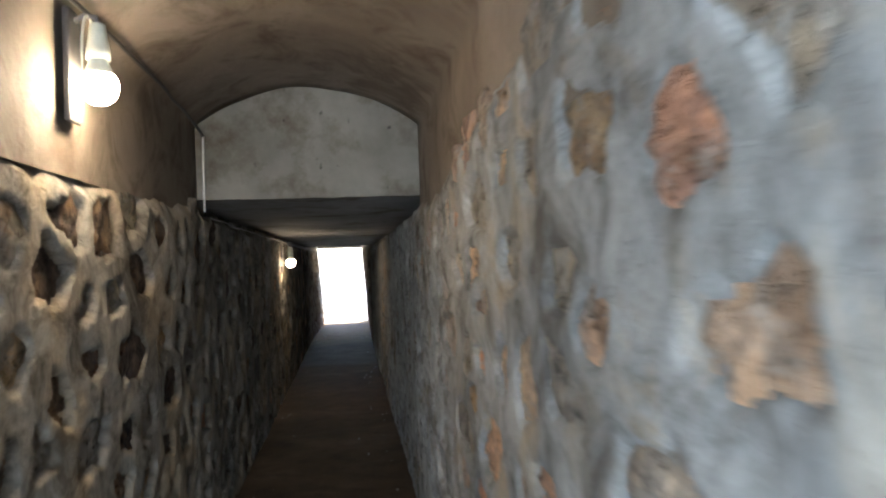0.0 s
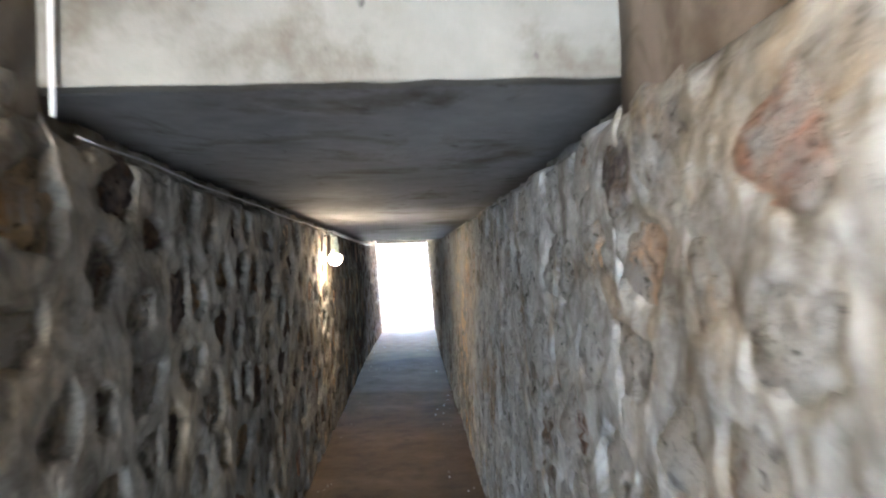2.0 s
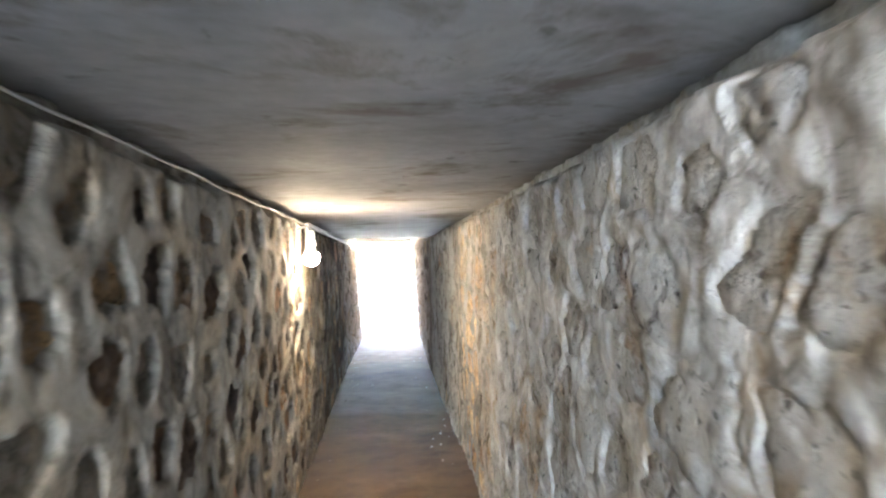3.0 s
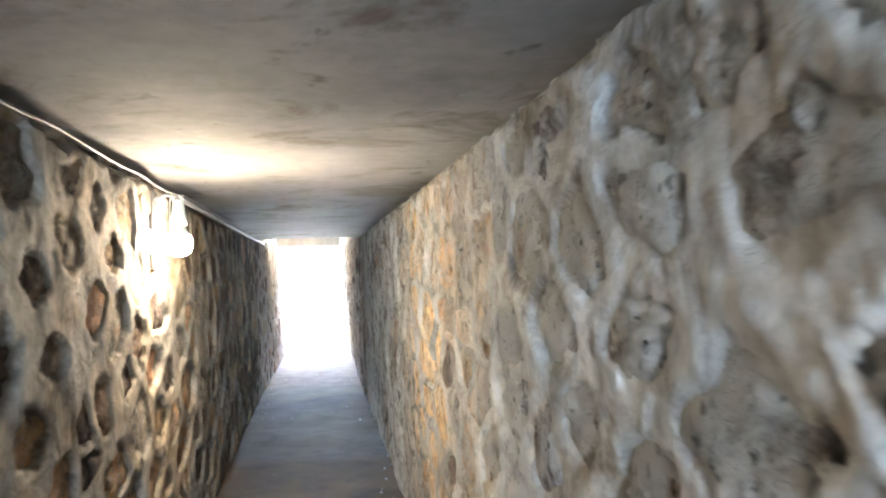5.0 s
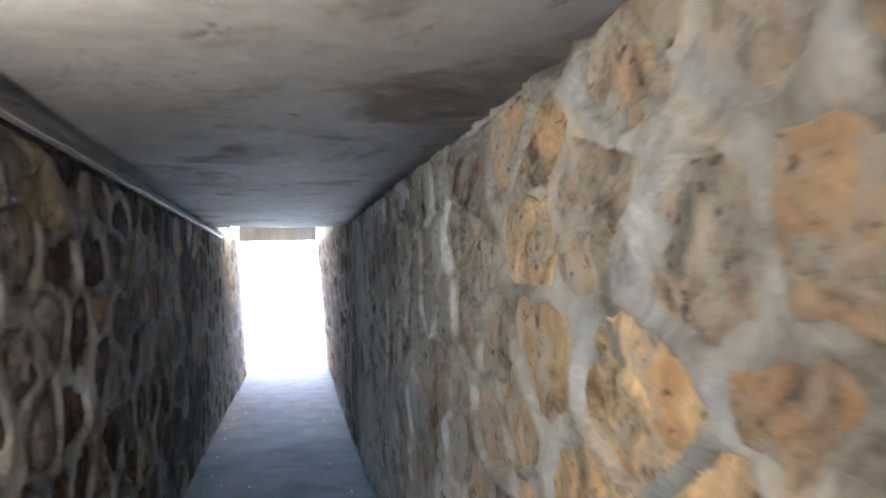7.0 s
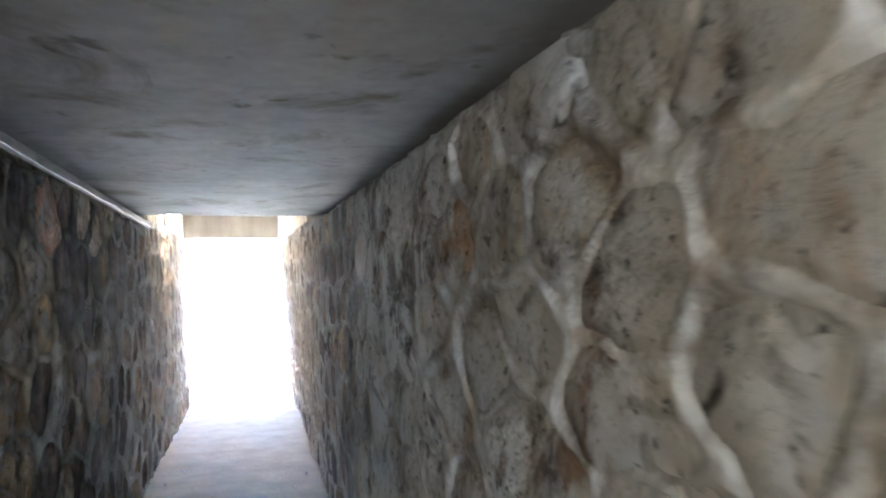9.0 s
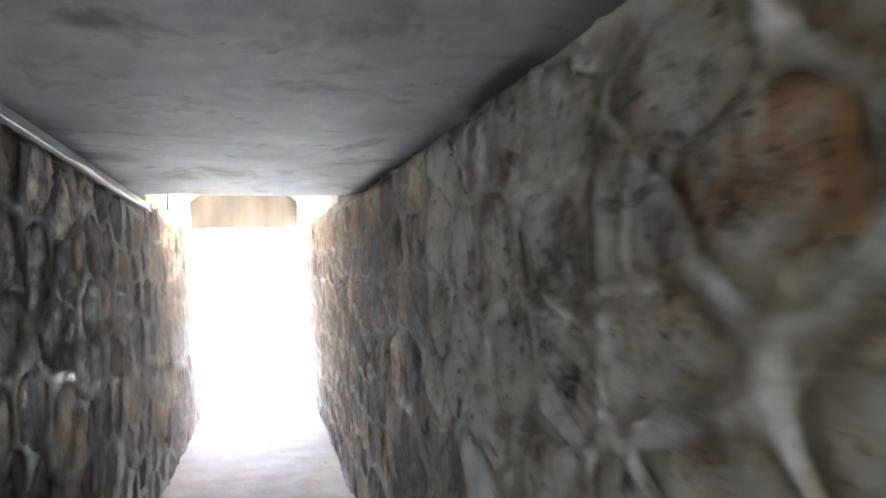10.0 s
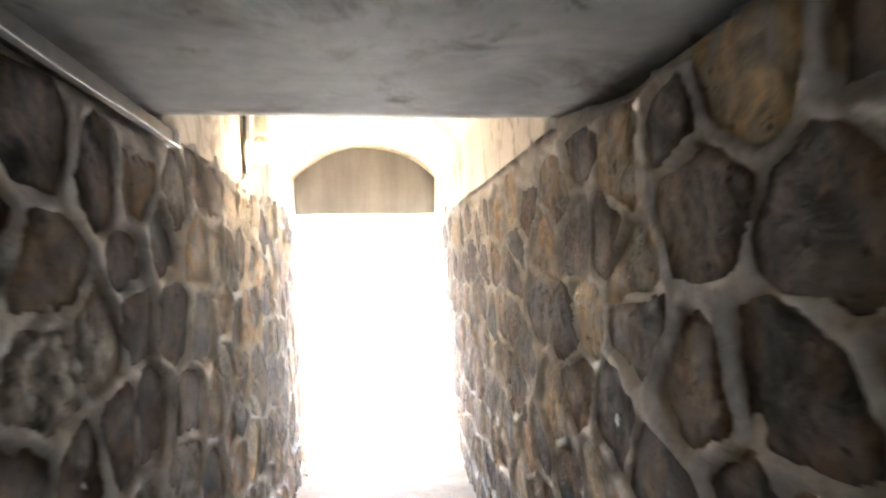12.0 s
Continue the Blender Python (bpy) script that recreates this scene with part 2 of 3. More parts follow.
BULBS = [glowing(f"warm_bulb_{k}", (1.0, 0.75, 0.47), glow) for k, glow in enumerate(BULB_GLOW)]
LEAF = plain("leaf", (0.09, 0.11, 0.03), 0.6, vary=0.4)
BARK = plain("bark", (0.16, 0.12, 0.09), 0.9, vary=0.3)

# ---- plan ----
ENTRY, VAULT_START, LEFT_START, LOW, HIGH, DOOR, END = -2.6, -0.5, -0.25, 4.27, 15.56, 19.4, 19.8
CEILING, STONE_TOP, DOOR_TOP = 1.845, 1.85, 1.885
HALF = 0.575


def smooth(a, b, v):
    v = np.clip((v - a) / (b - a), 0.0, 1.0)
    return v * v * (3 - 2 * v)


def wall_x(side, y, z):
    """The mean face of the wall on a side (-1 left, 1 right): upright at first, leaning towards the way out."""
    s = smooth(13.0, 19.4, y)
    low = 1 - z / 1.88
    if side < 0:
        return -HALF - 0.03 * s + 0.13 * s * low
    return HALF - 0.05 * s + 0.11 * s * low


def link_mesh(name, verts, faces, material, parent=None, label="", flat=True):
    me = bpy.data.meshes.new(name)
    me.from_pydata([tuple(map(float, v)) for v in verts], [], faces)
    me.materials.append(material)
    if not flat:
        me.shade_smooth()
    ob = new(name, me)
    if parent:
        ob.parent = parent
    if label:
        ob["label"] = label
    return ob


def part(name, bm, material, parent=None, label="", even=True):
    me = bpy.data.meshes.new(name)
    bm.normal_update()
    bm.to_mesh(me)
    bm.free()
    me.materials.append(material)
    if even:
        me.shade_smooth()
    ob = new(name, me)
    if parent:
        ob.parent = parent
    if label:
        ob["label"] = label
    return ob


def fold(points, scale, octaves=3, seed=0.0):
    """Fractal noise, about -1 to 1, at an array of (a, b) places."""
    out = np.empty(len(points))
    for k, (a, b) in enumerate(points):
        out[k] = noise.fractal((a * scale + seed, b * scale, seed * 0.37), 1.0, 2.0, octaves)
    return out


# ---- rubble walls ----
CELL_Y, CELL_Z = 0.315, 0.222


def joint(y):
    """Half the width of the mortar joints: wide at the way in, thin at the way out."""
    return 0.018 - 0.009 * float(smooth(4.0, 10.0, y))


def slab_lift(y):
    """How much higher the slab lies near the entry."""
    return 0.020 * (1 - smooth(LOW, LOW + 1.6, y))


def crest_of(side, where, y):
    """How high the rubble reaches."""
    if where == "middle":
        return CEILING - 0.002 + slab_lift(y)
    rise = 0.17 * (1 - smooth(2.1, 3.3, y)) if side > 0 and where == "entry" else 0 * y
    return STONE_TOP + rise + 0.035 * fold(np.column_stack((y, y * 0)), 2.4, 4, 3.0 + side)


def seeds_for(side):
    rng = np.random.default_rng(41 + side)
    rows, cols = round(2.1 / CELL_Z), round((END + 3.4) / CELL_Y)
    spots = []
    for r in range(-1, rows + 1):
        for c in range(-1, cols + 2):
            a = (c + 0.25 + 0.5 * (r % 2)) * CELL_Y - 3.2
            b = (r + 0.5) * CELL_Z
            spots.append((a + rng.uniform(-0.40, 0.40) * CELL_Y, b + rng.uniform(-0.38, 0.38) * CELL_Z))
    return np.array(spots)


TURNS = 20
ANGLES = np.arange(TURNS) * 2 * math.pi / TURNS
WAYS = np.column_stack((np.cos(ANGLES), np.sin(ANGLES)))


def outlines(spots, side):
    """For every stone the reach of its face in twenty directions, in metres, inside its share of the wall."""
    rng = np.random.default_rng(77 + side)
    scaled = spots / (CELL_Y, CELL_Z)
    rings = np.empty((len(spots), TURNS, 2))
    for i, (a, b) in enumerate(spots):
        away = scaled - scaled[i]
        span = (away ** 2).sum(1)
        away = away[(span > 1e-9) & (span < 9)]
        dots = away @ WAYS.T
        reach = np.where(dots > 1e-6, (away ** 2).sum(1)[:, None] / 2 / np.maximum(dots, 1e-6), 9.0).min(0)
        reach = np.minimum(reach, 0.9)
        reach = 0.84 * reach + 0.08 * (np.roll(reach, 1) + np.roll(reach, -1))
        ring = WAYS * reach[:, None] * (CELL_Y, CELL_Z)
        length = np.sqrt((ring ** 2).sum(1))
        keep = np.maximum(length - joint(a) * rng.uniform(0.7, 1.4), length * 0.35) / length
        far = float(smooth(7.0, 13.0, a) if side < 0 else smooth(5.0, 11.0, a))
        keep *= rng.uniform(0.62 + 0.34 * far, 1.06) * (1 + rng.uniform(-0.17, 0.17, TURNS) * (1 - 0.6 * far))
        if side < 0:
            keep *= 0.84 + 0.16 * far
        if side > 0:
            keep *= 0.86 + 0.14 * float(smooth(2.5, 5.0, a))
        rings[i] = ring * keep[:, None]
    return rings


def rubble_wall(side, where, y0, y1, spots, rings, depths, label):
    """A mortared rubble wall: a bed of mortar with raised rims and a body behind it, and in its pockets every stone a piece of its own."""
    rng = np.random.default_rng(int(100 + y1 * 7 + side))
    key = 17.0 + side
    step = 0.0125
    ny, nz = round((y1 - y0) / step), round(STONE_TOP / step)
    ys, parts_z = np.linspace(y0, y1, ny + 1), np.linspace(0, 1, nz + 1)
    yy, kk = (g.ravel() for g in np.meshgrid(ys, parts_z, indexing="ij"))
    zz = kk * np.repeat(crest_of(side, where, ys), nz + 1)
    flat = np.column_stack((yy, zz))
    inside = np.empty(len(flat))
    warp = np.column_stack((fold(flat, 9.0, 3, key + 30), fold(flat, 9.0, 3, key + 60))) * 0.016
    pit = np.empty(len(flat))
    for k in range(0, len(flat), 4000):
        chunk = flat[k:k + 4000] + warp[k:k + 4000]
        near = np.nonzero((spots[:, 0] > chunk[:, 0].min() - 1) & (spots[:, 0] < chunk[:, 0].max() + 1))[0]
        gap = chunk[:, None, :] - spots[near][None]
        own = (((gap / (CELL_Y, CELL_Z)) ** 2).sum(-1)).argmin(1)
        off = gap[np.arange(len(chunk)), own] / (CELL_Y, CELL_Z)
        turn = (np.arctan2(off[:, 1], off[:, 0]) / (2 * math.pi) * TURNS) % TURNS
        low = np.floor(turn).astype(int) % TURNS
        part_of = turn - np.floor(turn)
        pit[k:k + 4000] = depths[near[own]]
        reach = np.sqrt(((rings / (CELL_Y, CELL_Z)) ** 2).sum(-1))[near[own]]
        rows = np.arange(len(chunk))
        edge = reach[rows, low] * (1 - part_of) + reach[rows, (low + 1) % TURNS] * part_of
        inside[k:k + 4000] = np.sqrt((off ** 2).sum(1)) / edge
    rim = (0.001 + 0.004 * smooth(12.5, 15.5, yy)) * np.exp(-((inside - 1.09) / 0.09) ** 2)
    pocket = (pit + 0.006) * (1 - smooth(0.90, 1.01, inside))
    rugged = 0.004 * smooth(2.2, 3.5, yy) * (1 - smooth(8.0, 10.0, yy)) * (side > 0)
    lumps = (0.0045 + 0.4 * rugged) * fold(flat, 7.0, 4, key) + (0.003 + 0.7 * rugged) * fold(flat, 23.0, 3, key + 4)
    swell = 0.02 * fold(flat, 0.9, 2, key + 9)
    height = rim - pocket + lumps + swell
    if where == "middle":
        height -= 0.10 * smooth(0.95, 0.975, kk + 0.014 * fold(flat, 5.0, 3, key + 50)) * smooth(LOW, LOW + 0.25, yy) * (1 - smooth(HIGH - 0.35, HIGH - 0.02, yy))
        height -= 0.045 * smooth(0.93, 1.0, kk) * (1 - smooth(LOW, LOW + 0.25, yy))
    elif where == "entry":
        height -= 0.045 * smooth(0.93, 1.0, kk)
    xx = wall_x(side, yy, zz) - side * height
    verts = np.column_stack((xx, yy, zz)).tolist()
    idx = np.arange(len(verts)).reshape(ny + 1, nz + 1)
    faces = np.stack((idx[:-1, :-1], idx[1:, :-1], idx[1:, 1:], idx[:-1, 1:]), -1).reshape(-1, 4)
    if side < 0:
        faces = faces[:, ::-1]
    faces = faces.tolist()
    loop = [*idx[:, 0], *idx[-1, 1:], *idx[-2::-1, -1], *idx[0, -2:0:-1]]
    back = len(verts)
    far = side * (HALF + 0.45)
    verts += [(far, verts[i][1], verts[i][2]) for i in loop]
    count = len(loop)
    for k in range(count):
        j = (k + 1) % count
        quad = [int(loop[k]), back + k, back + j, int(loop[j])]
        faces.append(quad if side > 0 else quad[::-1])
    faces.append([back + k for k in (range(count) if side < 0 else reversed(range(count)))])
    word = "left" if side < 0 else "right"
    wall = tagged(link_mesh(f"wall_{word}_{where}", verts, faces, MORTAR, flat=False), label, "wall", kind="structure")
    # the stones
    first, last = where == "entry", where == "exit"
    for i, (a, b) in enumerate(spots):
        if not (y0 + 0.05 * first < a <= y1 - 0.05 * last) or b < 0.02:
            continue
        top = float(crest_of(side, where, np.array([a]))[0])
        if b > top - 0.05:
            continue
        tight = float(smooth(7.0, 12.0, a))
        proud = -depths[i]
        tilt_a, tilt_b = rng.uniform(-0.05, 0.05), rng.uniform(-0.05, 0.05)
        local, pieces = [], []
        for scale, base in ((1.12, -0.026), (0.98, -0.005), (0.72, 0.001), (0.38, 0.004)):
            for u, v in rings[i]:
                wobble = rng.uniform(-0.007, 0.007) * (1 - 0.5 * tight) if base > -0.02 else 0
                local.append((u * scale, v * scale, base + proud + wobble))
        local.append((0.0, 0.0, proud + rng.uniform(-0.006, 0.006)))
        for r in range(3):
            for k in range(TURNS):
                j = (k + 1) % TURNS
                pieces.append((r * TURNS + k, r * TURNS + j, (r + 1) * TURNS + j, (r + 1) * TURNS + k))
        for k in range(TURNS):
            pieces.append((3 * TURNS + k, 3 * TURNS + (k + 1) % TURNS, 4 * TURNS))
        seat = 0.02 * float(fold([(a, b)], 0.9, 2, key + 9)[0])
        centre_x = float(wall_x(side, a, b)) - side * seat
        limit = top - (0.075 if where == "middle" else 0.01)
        shaped = []
        for u, v, h in local:
            yv = min(a + u, y1 - 0.004) if last else a + u
            zv = min(max(b + v, 0.002), limit)
            lean = float(wall_x(side, yv, zv)) - float(wall_x(side, a, b))
            shaped.append((lean - side * (h + tilt_a * u + tilt_b * v), yv - a, zv - b))
        if side < 0:
            pieces = [p[::-1] for p in pieces]
        warm = 0.55 * (1 - float(smooth(2.0, 6.5, a))) if side > 0 else 0.08
        tan = float(smooth(6.0, 8.0, a) * (1 - smooth(9.4, 10.4, a))) * (0.65 if side > 0 else 0.2) + 0.12
        draw = rng.random()
        dark = max(0.85 * tight, 0.4) if side < 0 else max(float(smooth(11.5, 14.5, a)), 0.3 * float(smooth(3.0, 5.0, a)))
        look_of = RED_STONE if draw < warm else OCHRE_STONE if draw < warm + tan else GREY_STONE if rng.random() > dark else DARK_STONE
        stone = link_mesh("stone", shaped, pieces, look_of, wall, flat=False)
        stone.location = (centre_x, a, b)
    return wall


# ---- plain masonry: floor, slab, vaults, end walls ----
def box(x0, x1, y0, y1, z0, z1, bevel=0.0):
    bm = bmesh.new()
    bmesh.ops.create_cube(bm, size=1.0, matrix=Matrix.Translation(((x0 + x1) / 2, (y0 + y1) / 2, (z0 + z1) / 2)) @ Matrix.Diagonal((x1 - x0, y1 - y0, z1 - z0, 1)))
    if bevel:
        bmesh.ops.bevel(bm, geom=bm.edges[:], offset=bevel, segments=2, affect="EDGES", profile=0.6)
    return bm


def uneven_sheet(name, x0, x1, y0, y1, z, thick, up, step, rough, material, seed, waves=0.0, lift=None):
    """A slab whose seen face (top or underside) is slightly uneven."""
    nx, ny = max(2, round((x1 - x0) / step)), max(2, round((y1 - y0) / step))
    xs, ys = np.linspace(x0, x1, nx + 1), np.linspace(y0, y1, ny + 1)
    xx, yy = (g.ravel() for g in np.meshgrid(xs, ys, indexing="ij"))
    zz = z + rough * fold(np.column_stack((xx, yy)), 1.7, 3, seed)
    if lift:
        zz = zz + lift(yy)
    if waves:
        zz = zz + waves * fold(np.column_stack((xx * 0.15, yy)), 4.0, 2, seed + 5)
    verts = np.column_stack((xx, yy, zz)).tolist()
    idx = np.arange(len(verts)).reshape(nx + 1, ny + 1)
    faces = np.stack((idx[:-1, :-1], idx[1:, :-1], idx[1:, 1:], idx[:-1, 1:]), -1).reshape(-1, 4)
    faces = (faces if up else faces[:, ::-1]).tolist()
    loop = [*idx[:, 0], *idx[-1, 1:], *idx[-2::-1, -1], *idx[0, -2:0:-1]]
    back, count, far = len(verts), len(loop), z - thick if up else z + thick
    verts += [(verts[i][0], verts[i][1], far) for i in loop]
    for k in range(count):
        j = (k + 1) % count
        quad = [int(loop[j]), int(loop[k]), back + k, back + j]
        faces.append(quad if up else quad[::-1])
    faces.append([back + k for k in (reversed(range(count)) if up else range(count))])
    return link_mesh(name, verts, faces, material, flat=False)


def arch_profile(half, spring, rise, n=28, foot=None):
    """Points of a vault's inside, from the left foot over the crown to the right foot (x, z): a flat round arch."""
    radius = (half * half + rise * rise) / (2 * rise)
    points = []
    if foot is not None:
        points += [(-half, foot + (spring - foot) * k / 6) for k in range(6)]
    for k in range(n + 1):
        x = half * (2 * k / n - 1)
        points.append((x, spring + math.sqrt(radius * radius - x * x) - radius + rise))
    if foot is not None:
        points += [(half, spring - (spring - foot) * (k + 1) / 6) for k in range(6)]
    return points


def vault(name, y0, y1, half, spring, rise, foot, material, label, seed):
    """A plastered barrel vault on short upright sides, uneven inside and thick."""
    profile = arch_profile(half, spring, rise, foot=foot)
    rows = round((y1 - y0) / 0.1)
    verts, faces = [], []
    m = len(profile)
    for r in range(rows + 1):
        y = y0 + (y1 - y0) * r / rows
        s = float(smooth(13.0, 19.4, y))
        for k, (x, z) in enumerate(profile):
            d = 0.012 * noise.fractal((x * 2 + seed, y * 2, z * 2), 1.0, 2.0, 3)
            verts.append((x * (1 + d) - 0.04 * s, y, z * (1 + d * 0.5)))
    outer = len(verts)
    for r in (0, rows):
        y = y0 + (y1 - y0) * r / rows
        for x, z in profile:
            verts.append((x * 1.75, y, foot + (z - foot) * 1.35))
    for r in range(rows):
        for k in range(m - 1):
            faces.append((r * m + k, (r + 1) * m + k, (r + 1) * m + k + 1, r * m + k + 1))
    for k in range(m - 1):
        faces.append((outer + k, outer + k + 1, outer + m + k + 1, outer + m + k))
        faces.append((k, k + 1, outer + k + 1, outer + k))
        faces.append((rows * m + k, outer + m + k, outer + m + k + 1, rows * m + k + 1))
    ob = link_mesh(name, verts, faces, material, flat=False)
    return tagged(ob, label, "ceiling", kind="structure")


def tympanum(name, y0, y1, half, bottom, spring, rise, shift, material, label, seed):
    """The half-round wall that closes a vault above a low passage, with a rough lower edge."""
    profile = [(x * 1.72, z + 0.12) for x, z in arch_profile(half, spring, rise, 24)]
    rim = [(-half * 1.72, bottom)] + profile + [(half * 1.72, bottom)]
    y0 += 0.002
    bm = bmesh.new()
    front = [bm.verts.new((x + shift, y0, z)) for x, z in rim]
    face = bm.faces.new(front)
    face.normal_update()
    out = bmesh.ops.extrude_face_region(bm, geom=[face])
    moved = [g for g in out["geom"] if isinstance(g, bmesh.types.BMVert)]
    bmesh.ops.translate(bm, verts=moved, vec=(0, y1 - y0, 0))
    lower = [e for e in bm.edges if all(abs(v.co.z - bottom) < 1e-5 for v in e.verts) and abs(e.verts[0].co.y - e.verts[1].co.y) < 1e-5]
    bmesh.ops.subdivide_edges(bm, edges=lower, cuts=24)
    for v in bm.verts:
        if abs(v.co.z - bottom) < 1e-5:
            v.co.z += 0.006 * noise.noise((v.co.x * 9 + seed, v.co.y, 0))
            v.co.y += 0.006 * noise.noise((v.co.x * 7 + seed, 3.0, v.co.y))
    bmesh.ops.recalc_face_normals(bm, faces=bm.faces)
    ob = part(name, bm, material, even=False)
    return tagged(ob, label, "wall", kind="structure")


tagged(uneven_sheet("floor", -0.72, 0.72, ENTRY - 0.2, END, 0.0, 0.25, True, 0.05, 0.008, FLOOR, 3),
       "dusty brown concrete floor of the passage", "floor", kind="structure")
tagged(uneven_sheet("ceiling", -1.0, 1.0, LOW + 0.062, HIGH - 0.003, CEILING + 0.008, 0.3, False, 0.05, 0.006, SLAB, 11, 0.001, slab_lift),
       "stained grey board-marked concrete ceiling slab", "ceiling", kind="structure")
vault("ceiling_vault_entry", VAULT_START, LOW, 0.595, 2.255, 0.205, 1.78, SHADED_BROWN_PLASTER, "plastered barrel vault, stained brown and darkened for shade", 1)
vault("ceiling_vault_exit", HIGH, DOOR, 0.567, 2.175, 0.25, 1.81, CREAM_PLASTER, "cream plastered barrel vault near the way out", 7)
tympanum("lintel_wall_entry", LOW, LOW + 0.06, 0.595, CEILING + 0.021, 2.255, 0.205, 0.0, TYMPANUM, "spotted pale plaster wall over the low passage", 2)
tympanum("lintel_wall_inner", HIGH - 0.3, HIGH - 0.001, 0.595, CEILING + 0.02, 2.175, 0.26, -0.02, GREY_RENDER, "grey plaster wall above the end of the slab", 4)
tympanum("lintel_wall_exit", DOOR, END, 0.567, DOOR_TOP, 2.175, 0.25, -0.04, GREY_RENDER, "grey plaster wall over the way out", 5)
# added box, never in view: steers the two fill lamps onto the right wall
for word, x0, x1, y0, y1 in (("post", -2.0, -1.75, ENTRY - 0.2, ENTRY + 0.05), ("cross", -2.0, -1.03, -0.25, -0.02)):
    tagged(part(f"wall_added_{word}", box(x0, x1, y0, y1, 0.0, 2.5), CREAM_PLASTER, even=False), "plain plastered wall out of view, added to shape the light", "wall", kind="structure")
tagged(part("ceiling_added", box(-2.0, 1.05, ENTRY - 0.2, VAULT_START - 0.003, 2.505, 2.75), CREAM_PLASTER, even=False), "plain plastered ceiling out of view, added to hold off the sky", "ceiling", kind="structure")
tagged(uneven_sheet("floor_added", -1.75, -0.725, ENTRY - 0.2, -0.25, 0.0, 0.25, True, 0.1, 0.006, FLOOR, 4), "dusty concrete floor out of view, added behind the start", "floor", kind="structure")
tagged(part("wall_added_upper", box(0.58, 1.03, ENTRY - 0.2, VAULT_START - 0.003, 1.9, 2.5), SHADED_BROWN_PLASTER, even=False), "plastered wall above the rubble, added out of view", "wall", kind="structure")
ground = uneven_sheet("ground", -60, 60, -60, 140, -0.03, 0.5, True, 4.0, 0.01, GROUND, 8)
tagged(ground, "dry pale sandy ground in full sun", "ground", kind="structure")


# ---- outdoors ----
def tree(height, spread, seed):
    """A small broad tree: a tapered trunk, limbs and a loose crown of many small leaves."""
    rng = random.Random(seed)
    thing = tagged(new("tree"), "sunlit yellow-green tree beyond the way out", "tree")
    bm, tips = bmesh.new(), []
    for limb in range(9):
        root = Vector((0, 0, 0)) if limb == 0 else Vector((0, 0, height * rng.uniform(0.3, 0.55)))
        turn, lean = rng.uniform(0, 2 * math.pi), 0.05 if limb == 0 else rng.uniform(0.5, 1.0)
        size = height * (0.6 if limb == 0 else rng.uniform(0.3, 0.5))
        tip = root + size * Vector((math.cos(turn) * lean, math.sin(turn) * lean, 1.0))
        thick = 0.14 if limb == 0 else 0.06
        ring = [[bm.verts.new(root.lerp(tip, k / 4) + thick * (1 - 0.18 * k) * Vector((math.cos(a), math.sin(a), 0))) for a in (2 * math.pi * q / 7 for q in range(7))] for k in range(5)]
        for low, high in zip(ring, ring[1:]):
            for q in range(7):
                bm.faces.new((low[q], low[(q + 1) % 7], high[(q + 1) % 7], high[q]))
        tips += [root.lerp(tip, f) for f in (0.6, 0.8, 1.0, 1.1)]
    part("trunk", bm, BARK, thing)
    verts, faces = [], []
    for k in range(3200):
        at = rng.choice(tips) + Vector((rng.gauss(0, spread), rng.gauss(0, spread), rng.gauss(0, spread * 0.6)))
        way = Euler((rng.uniform(0, 6.3), rng.uniform(0, 6.3), rng.uniform(0, 6.3))).to_matrix()
        n = len(verts)
        verts += [at + way @ Vector(c) * rng.uniform(0.7, 1.3) for c in ((-0.09, 0, 0), (0, -0.04, 0.01), (0.09, 0, 0), (0, 0.04, 0.01))]
        faces.append((n, n + 1, n + 2, n + 3))
    link_mesh("crown", verts, faces, LEAF, thing)
    return thing


tree(4.6, 0.5, 3).location = (2.6, 42.0, -0.03)
tree(3.8, 0.45, 8).location = (5.2, 47.0, -0.03)

# ---- grit on the floor ----
def grit(count, seed):
    """Small stones and crumbs of mortar that lie on the floor, most of them at the foot of the walls."""
    rng = random.Random(seed)
    bm = bmesh.new()
    for k in range(count):
        y, side = rng.uniform(3.0, 19.0), rng.choice((-1, 1))
        x = side * (0.52 - abs(rng.gauss(0, 0.14)))
        r = rng.uniform(0.004, 0.013)
        made = bmesh.ops.create_icosphere(bm, subdivisions=1, radius=r, matrix=pose(x, y, r * 0.45, rng.uniform(0, 90), rng.uniform(0, 90), rng.uniform(0, 360)) @ Matrix.Diagonal((1, 0.8, 0.6, 1)))
        for v in made["verts"]:
            v.co += Vector((rng.uniform(-1, 1), rng.uniform(-1, 1), rng.uniform(-1, 1))) * r * 0.2
    return tagged(part("grit", bm, MORTAR, even=False), "small crumbs of stone and mortar on the floor", "rubble", kind="stuff")


grit(90, 12)

